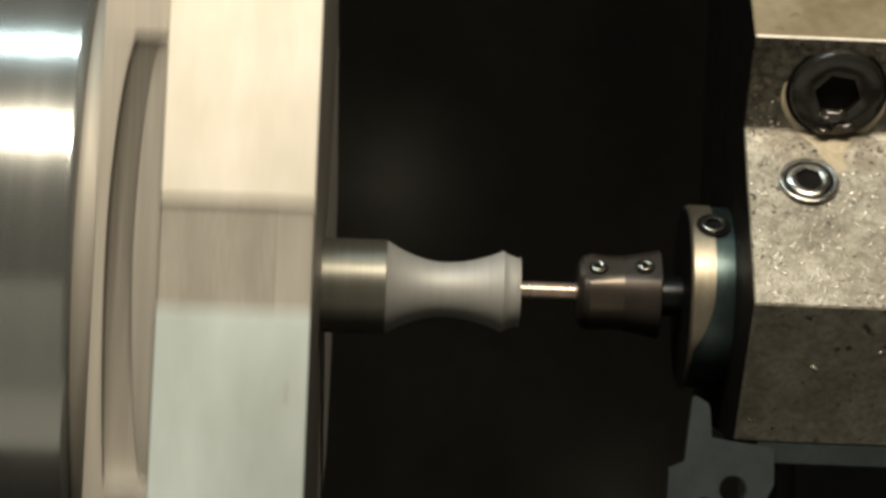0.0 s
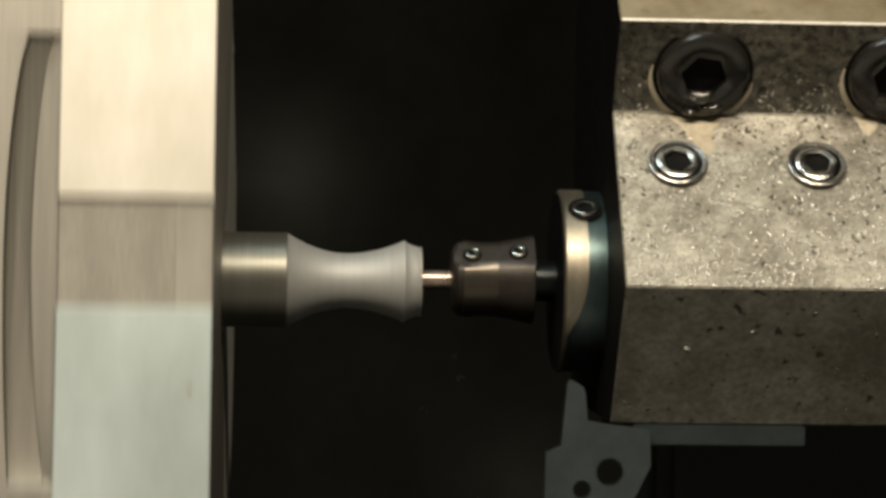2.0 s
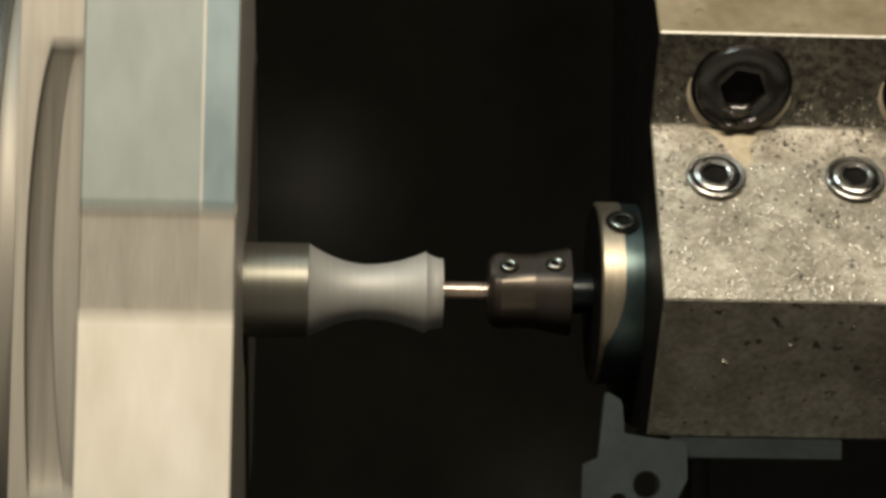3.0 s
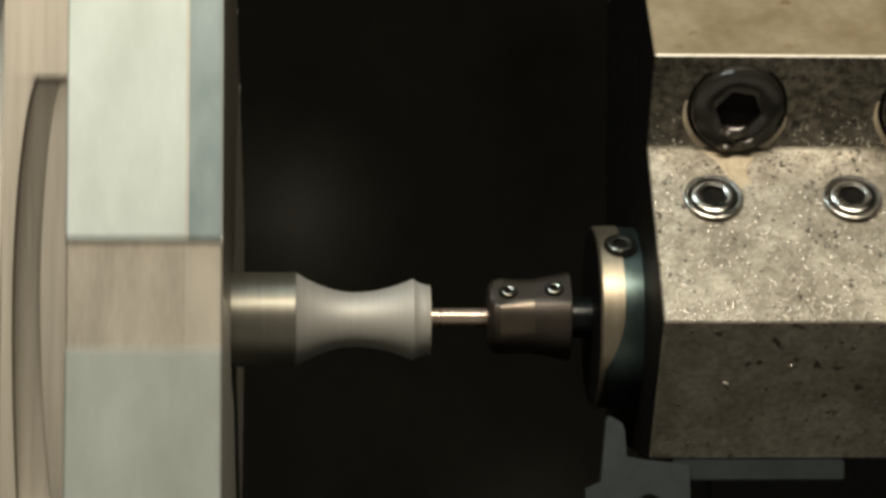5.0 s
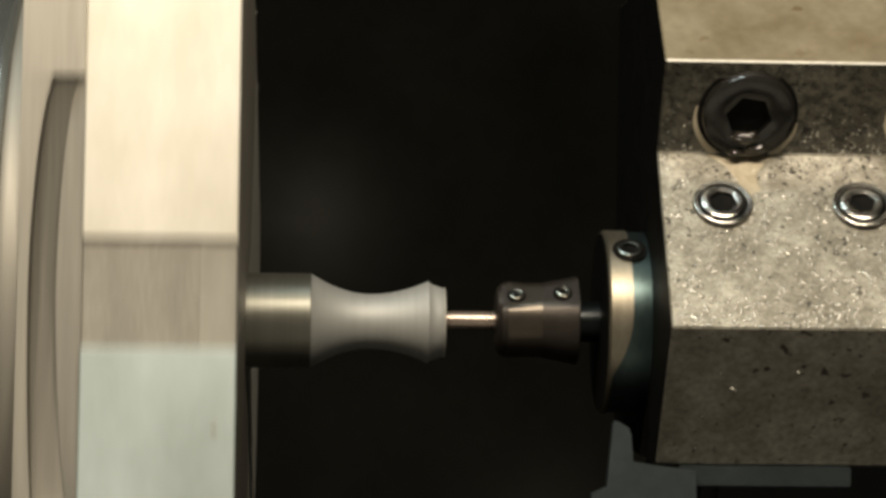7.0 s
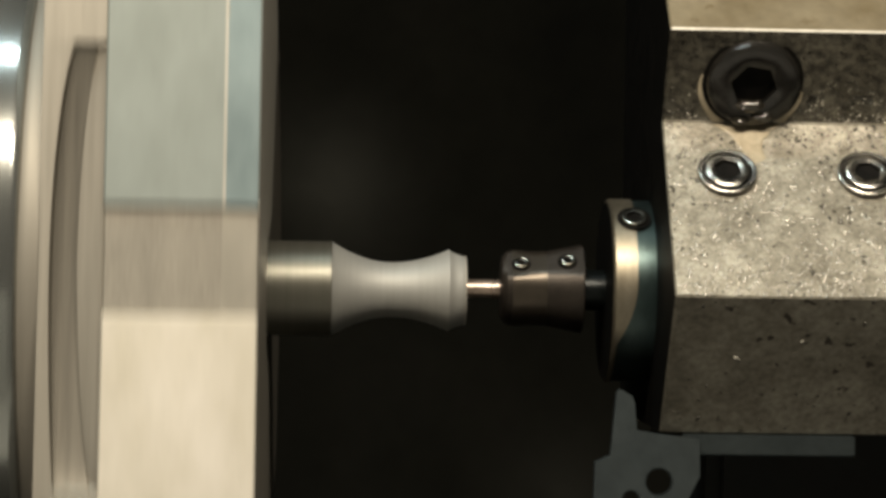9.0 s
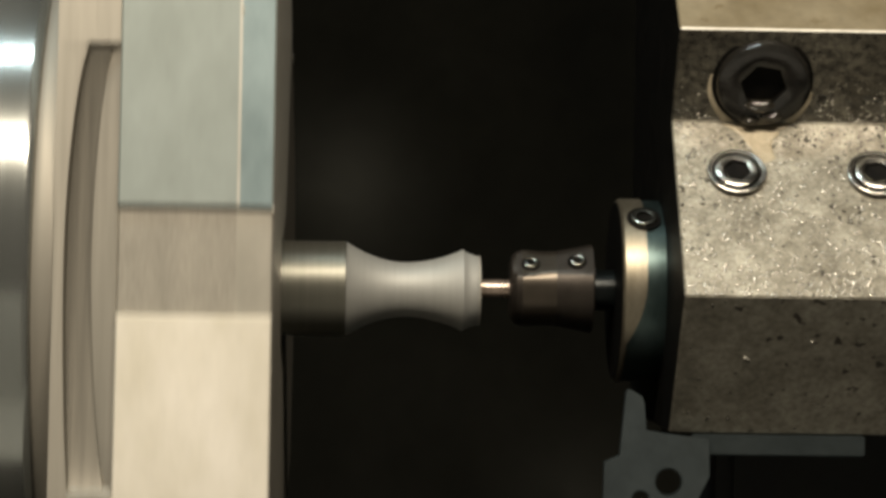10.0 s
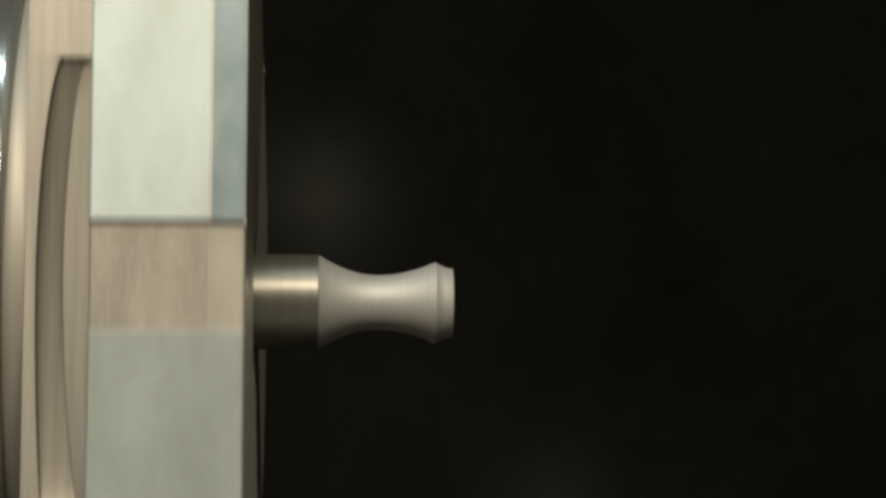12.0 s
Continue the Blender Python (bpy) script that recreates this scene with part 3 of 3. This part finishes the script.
def drilled_plate(outline, holes, y0, y1):
    """A plate across y with round holes; outline and holes (x, z, r) in mm."""
    cu = bpy.data.curves.new("plate", "CURVE")
    cu.dimensions, cu.fill_mode, cu.extrude = "2D", "BOTH", (y1 - y0) / 2000
    for pts in [outline] + [[(x + r * math.cos(k * math.tau / 32), z + r * math.sin(k * math.tau / 32)) for k in range(32)] for x, z, r in holes]:
        sp = cu.splines.new("POLY")
        sp.points.add(len(pts) - 1)
        for q, (x, z) in zip(sp.points, pts):
            q.co = (x / 1000, z / 1000, 0, 1)
        sp.use_cyclic_u = True
    tmp = bpy.data.objects.new("plate", cu)
    me = bpy.data.meshes.new_from_object(tmp)
    bm = bmesh.new()
    bm.from_mesh(me)
    bpy.data.objects.remove(tmp)
    bmesh.ops.remove_doubles(bm, verts=bm.verts, dist=1e-6)
    bm.transform(Matrix.Translation((0, (y0 + y1) / 2000, 0)) @ pose(0, 0, 0, 90))
    return bm


OUT = [(26, -18.2), (26.4, -17.6), (27.2, -17.9), (28.7, -18.8), (29.1, -20), (29.5, -24.6), (33, -25.2), (40.3, -26), (40.5, -32.3), (38.2, -37), (30, -48), (22, -48), (22.4, -30.2), (25, -29)]
HOLES = [(32.2, -31.4, 2.45), (27.5, -34.4, 1.65)]
bracket = part("bracket", drilled_plate([((x + 21.8) * 0.981 - 22, (z - 4.7) * 0.981 + 6) for x, z in OUT], HOLES, -24.6, -22.6), M_PLATE, None, "", 30)
tagged(bracket, "grey steel bracket plate with two drilled holes", "bracket")
for x, z, r in HOLES:
    bore = part("bore", washer(r - 0.25, r + 0.02, 1.6), M_BAR, bracket, "dark oily rim of a drilled hole")
    bore.matrix_basis = facing(x, -22.8, z, -1, 0)
part("bar", box(0.0362, 0.0658, -0.0224, 0.02, -0.0270, -0.0234, 0.0003), M_BAR, tool, "grey flat bar under the block")
part("carrier", box(0.05, 0.15, 0.0405, 0.1, -0.06, 0.09, 0.003), M_CARRIER, tool, "black carrier behind the block")


def specks(name, patches, sizes, seed, thick=0.5):
    """Flattened grains scattered over faces of the block."""
    rng = random.Random(seed)
    verts, faces = [], []
    ball = bmesh.new()
    bmesh.ops.create_icosphere(ball, subdivisions=1, radius=1)
    ball_v, ball_f = [v.co.copy() for v in ball.verts], [[v.index for v in f.verts] for f in ball.faces]
    ball.free()
    for foot, along, low, reach, count, power in patches:
        for _ in range(count):
            x, t = rng.uniform(33.0, 104), low + rng.random() ** power * reach
            r = rng.choice(sizes)
            if noise.noise((x * 0.13 + seed, t * 0.16, 0)) < rng.uniform(-0.9, 0.2):
                continue
            if along is UP_FACE and any(math.hypot(x - c, t - 25.2) < 5.2 for c in (42.85, 66.5)):
                continue
            m = on_face(x, t, None, foot, along) @ pose(0, 0, 0, 0, 0, rng.uniform(0, 180)) @ Matrix.Diagonal((r * rng.uniform(0.8, 2.6) / 1000, r / 1000, r * thick / 1000, 1))
            n = len(verts)
            verts += [m @ v for v in ball_v]
            faces += [[n + q for q in f] for f in ball_f]
    me = bpy.data.meshes.new(name)
    me.from_pydata(verts, [], faces)
    bm = bmesh.new()
    bm.from_mesh(me)
    return bm


ON_FACE, ON_LEDGE, ON_LOW = ((-40, 0.2), UP_FACE), ((-19, 29.7), UP_LEDGE), ((-21.6, -23.3), (0, -18.4, 23.5))
beads = specks("oil_bead", ((*ON_FACE, 0.3, 35, 3000, 1.3), (*ON_LOW, 0.5, 29, 20, 1.0)), (0.09, 0.11, 0.13, 0.15, 0.18, 0.24, 0.34), 7, 0.4)
tagged(part("oil_film", beads, M_OIL, tool, "glinting beads of cutting oil", 180), kind="stuff")
drops = specks("oil_drop", ((*ON_FACE, 0.4, 33, 750, 1.4),), (0.2, 0.24, 0.28, 0.33), 13, 0.3)
tagged(part("oil_film", drops, M_OIL, tool, "larger glinting drops of cutting oil", 180), kind="stuff")
film = specks("ledge_bead", ((*ON_LEDGE, 0.2, 17, 2400, 1.25),), (0.05, 0.06, 0.07, 0.09, 0.11, 0.16), 11, 0.8)
tagged(part("oil_film", film, M_OIL, tool, "fine glinting beads of cutting oil", 180), kind="stuff")
dirt = specks("grime", ((*ON_FACE, 29.0, 7.0, 280, 0.6), (*ON_FACE, 0.5, 34, 420, 1.0), (*ON_LEDGE, 0.2, 17, 500, 1.0), (*ON_LOW, 0.5, 29, 130, 1.0)), (0.08, 0.1, 0.12, 0.15, 0.18, 0.22, 0.3), 8, 0.12)
tagged(part("grime", dirt, M_DIRT, tool, "dark specks of grime", 180), kind="stuff")


# ---- what moves ----
def motions():
    # the chuck turns by whole thirds between moments 0.2 and 0.3 s apart, so that it seems to creep: the warm jaw on top, then the cool, then the dull one
    warm_from = (-0.3, 0.8, 2.0, 3.1, 4.4, 5.6, 6.85, 7.9, 9.1, 10.2, 11.4)

    def on_top(t):
        since = min(t - w for w in warm_from if w <= t + 0.001)
        return 0 if since < 0.555 else 2 if since < 0.695 else 1

    moments = [k * 0.5 + d for k in range(24) for d in (0.0, 0.2)] + [12.0]
    angle, rows = 0.0, [(0.0, 0.0)]
    for t0, t1 in zip(moments, moments[1:]):
        tenths, change = round((t1 - t0) * 10), (on_top(t1) - on_top(t0)) % 3
        fast = {2: (1, 2, 0), 3: (3, 1, 2)}[tenths][change]
        for i in range(3 * tenths):
            angle += 80.0 if i < 3 * fast else 40.0
            rows.append((t0 + (i + 1) / FPS, angle))
    for thing in (chuck, work):
        walk(thing, [(t, pose(0, 0, 0, a)) for t, a in rows])
    # the tool block feeds along the axis, backs out, feeds again, and leaves
    feed = [(0, 3.79), (0.5, 2.73), (1.0, 1.8), (1.5, 0.43), (2.0, -1.0), (2.5, -1.93), (2.9, -1.7), (3.0, 1.73), (3.1, 4.2), (3.2, 3.9), (4.0, 4.0), (4.8, 4.1), (5.0, 3.79),
            (5.5, 3.64), (6.0, 3.62), (6.5, 3.02), (6.7, 2.9), (7.5, 1.8), (8.3, 0.75), (8.5, 0.6), (9.0, -0.25), (9.5, -0.98), (10.0, -1.03), (10.5, -1.08), (10.6, -1.08), (10.7, 20.5),
            (10.8, 51.4), (10.9, 81), (11.0, 110), (11.2, 150), (11.5, 165), (12, 165)]
    for thing, ahead in ((tool, 0.0), (bracket, 0.0), (sleeve, 1.0), (holder, 1.0), (drill, 1.0)):
        walk(thing, [(t, pose((x + ahead) / 1000, 0, 0)) for t, x in feed])
    # two chips leave the bore and fall to the floor of the machine
    walk(chip_up, [(0, pose(-0.006, 0, 0)), (2.43, pose(-0.006, 0, 0)), (2.5, pose(-0.0074, -0.004, 0.0238, 40, 60)), (2.6, pose(-0.012, -0.012, 0.054, 80, 120)),
                   (2.9, pose(-0.03, -0.05, -0.08, 60, 90)), (3.1, pose(-0.036, -0.07, -0.447)), (12, pose(-0.036, -0.07, -0.447))])
    walk(chip_down, [(0, pose(-0.004, 0, 0)), (2.4, pose(-0.004, 0, 0)), (2.5, pose(0.0054, -0.004, -0.009, 70, 20)), (2.7, pose(0.009, -0.01, -0.16, 120, 70)),
                     (2.9, pose(0.011, -0.014, -0.447)), (12, pose(0.011, -0.014, -0.447))])
    for chip, (t, x, z) in zip(fine_chips, BURSTS):
        walk(chip, [(0, pose(-0.007, 0, 0)), (t - 0.1, pose(-0.007, 0, 0)), (t, pose(x / 1000, -0.004, z / 1000, 50 + 9 * x, 30)), (t + 0.1, pose(x * 0.0016, -0.009, z / 1000 - 0.06, 120, 80)),
                    (t + 0.3, pose(x * 0.0025, -0.02, -0.448, 90)), (12, pose(x * 0.0025, -0.02, -0.448, 90))])


motions()
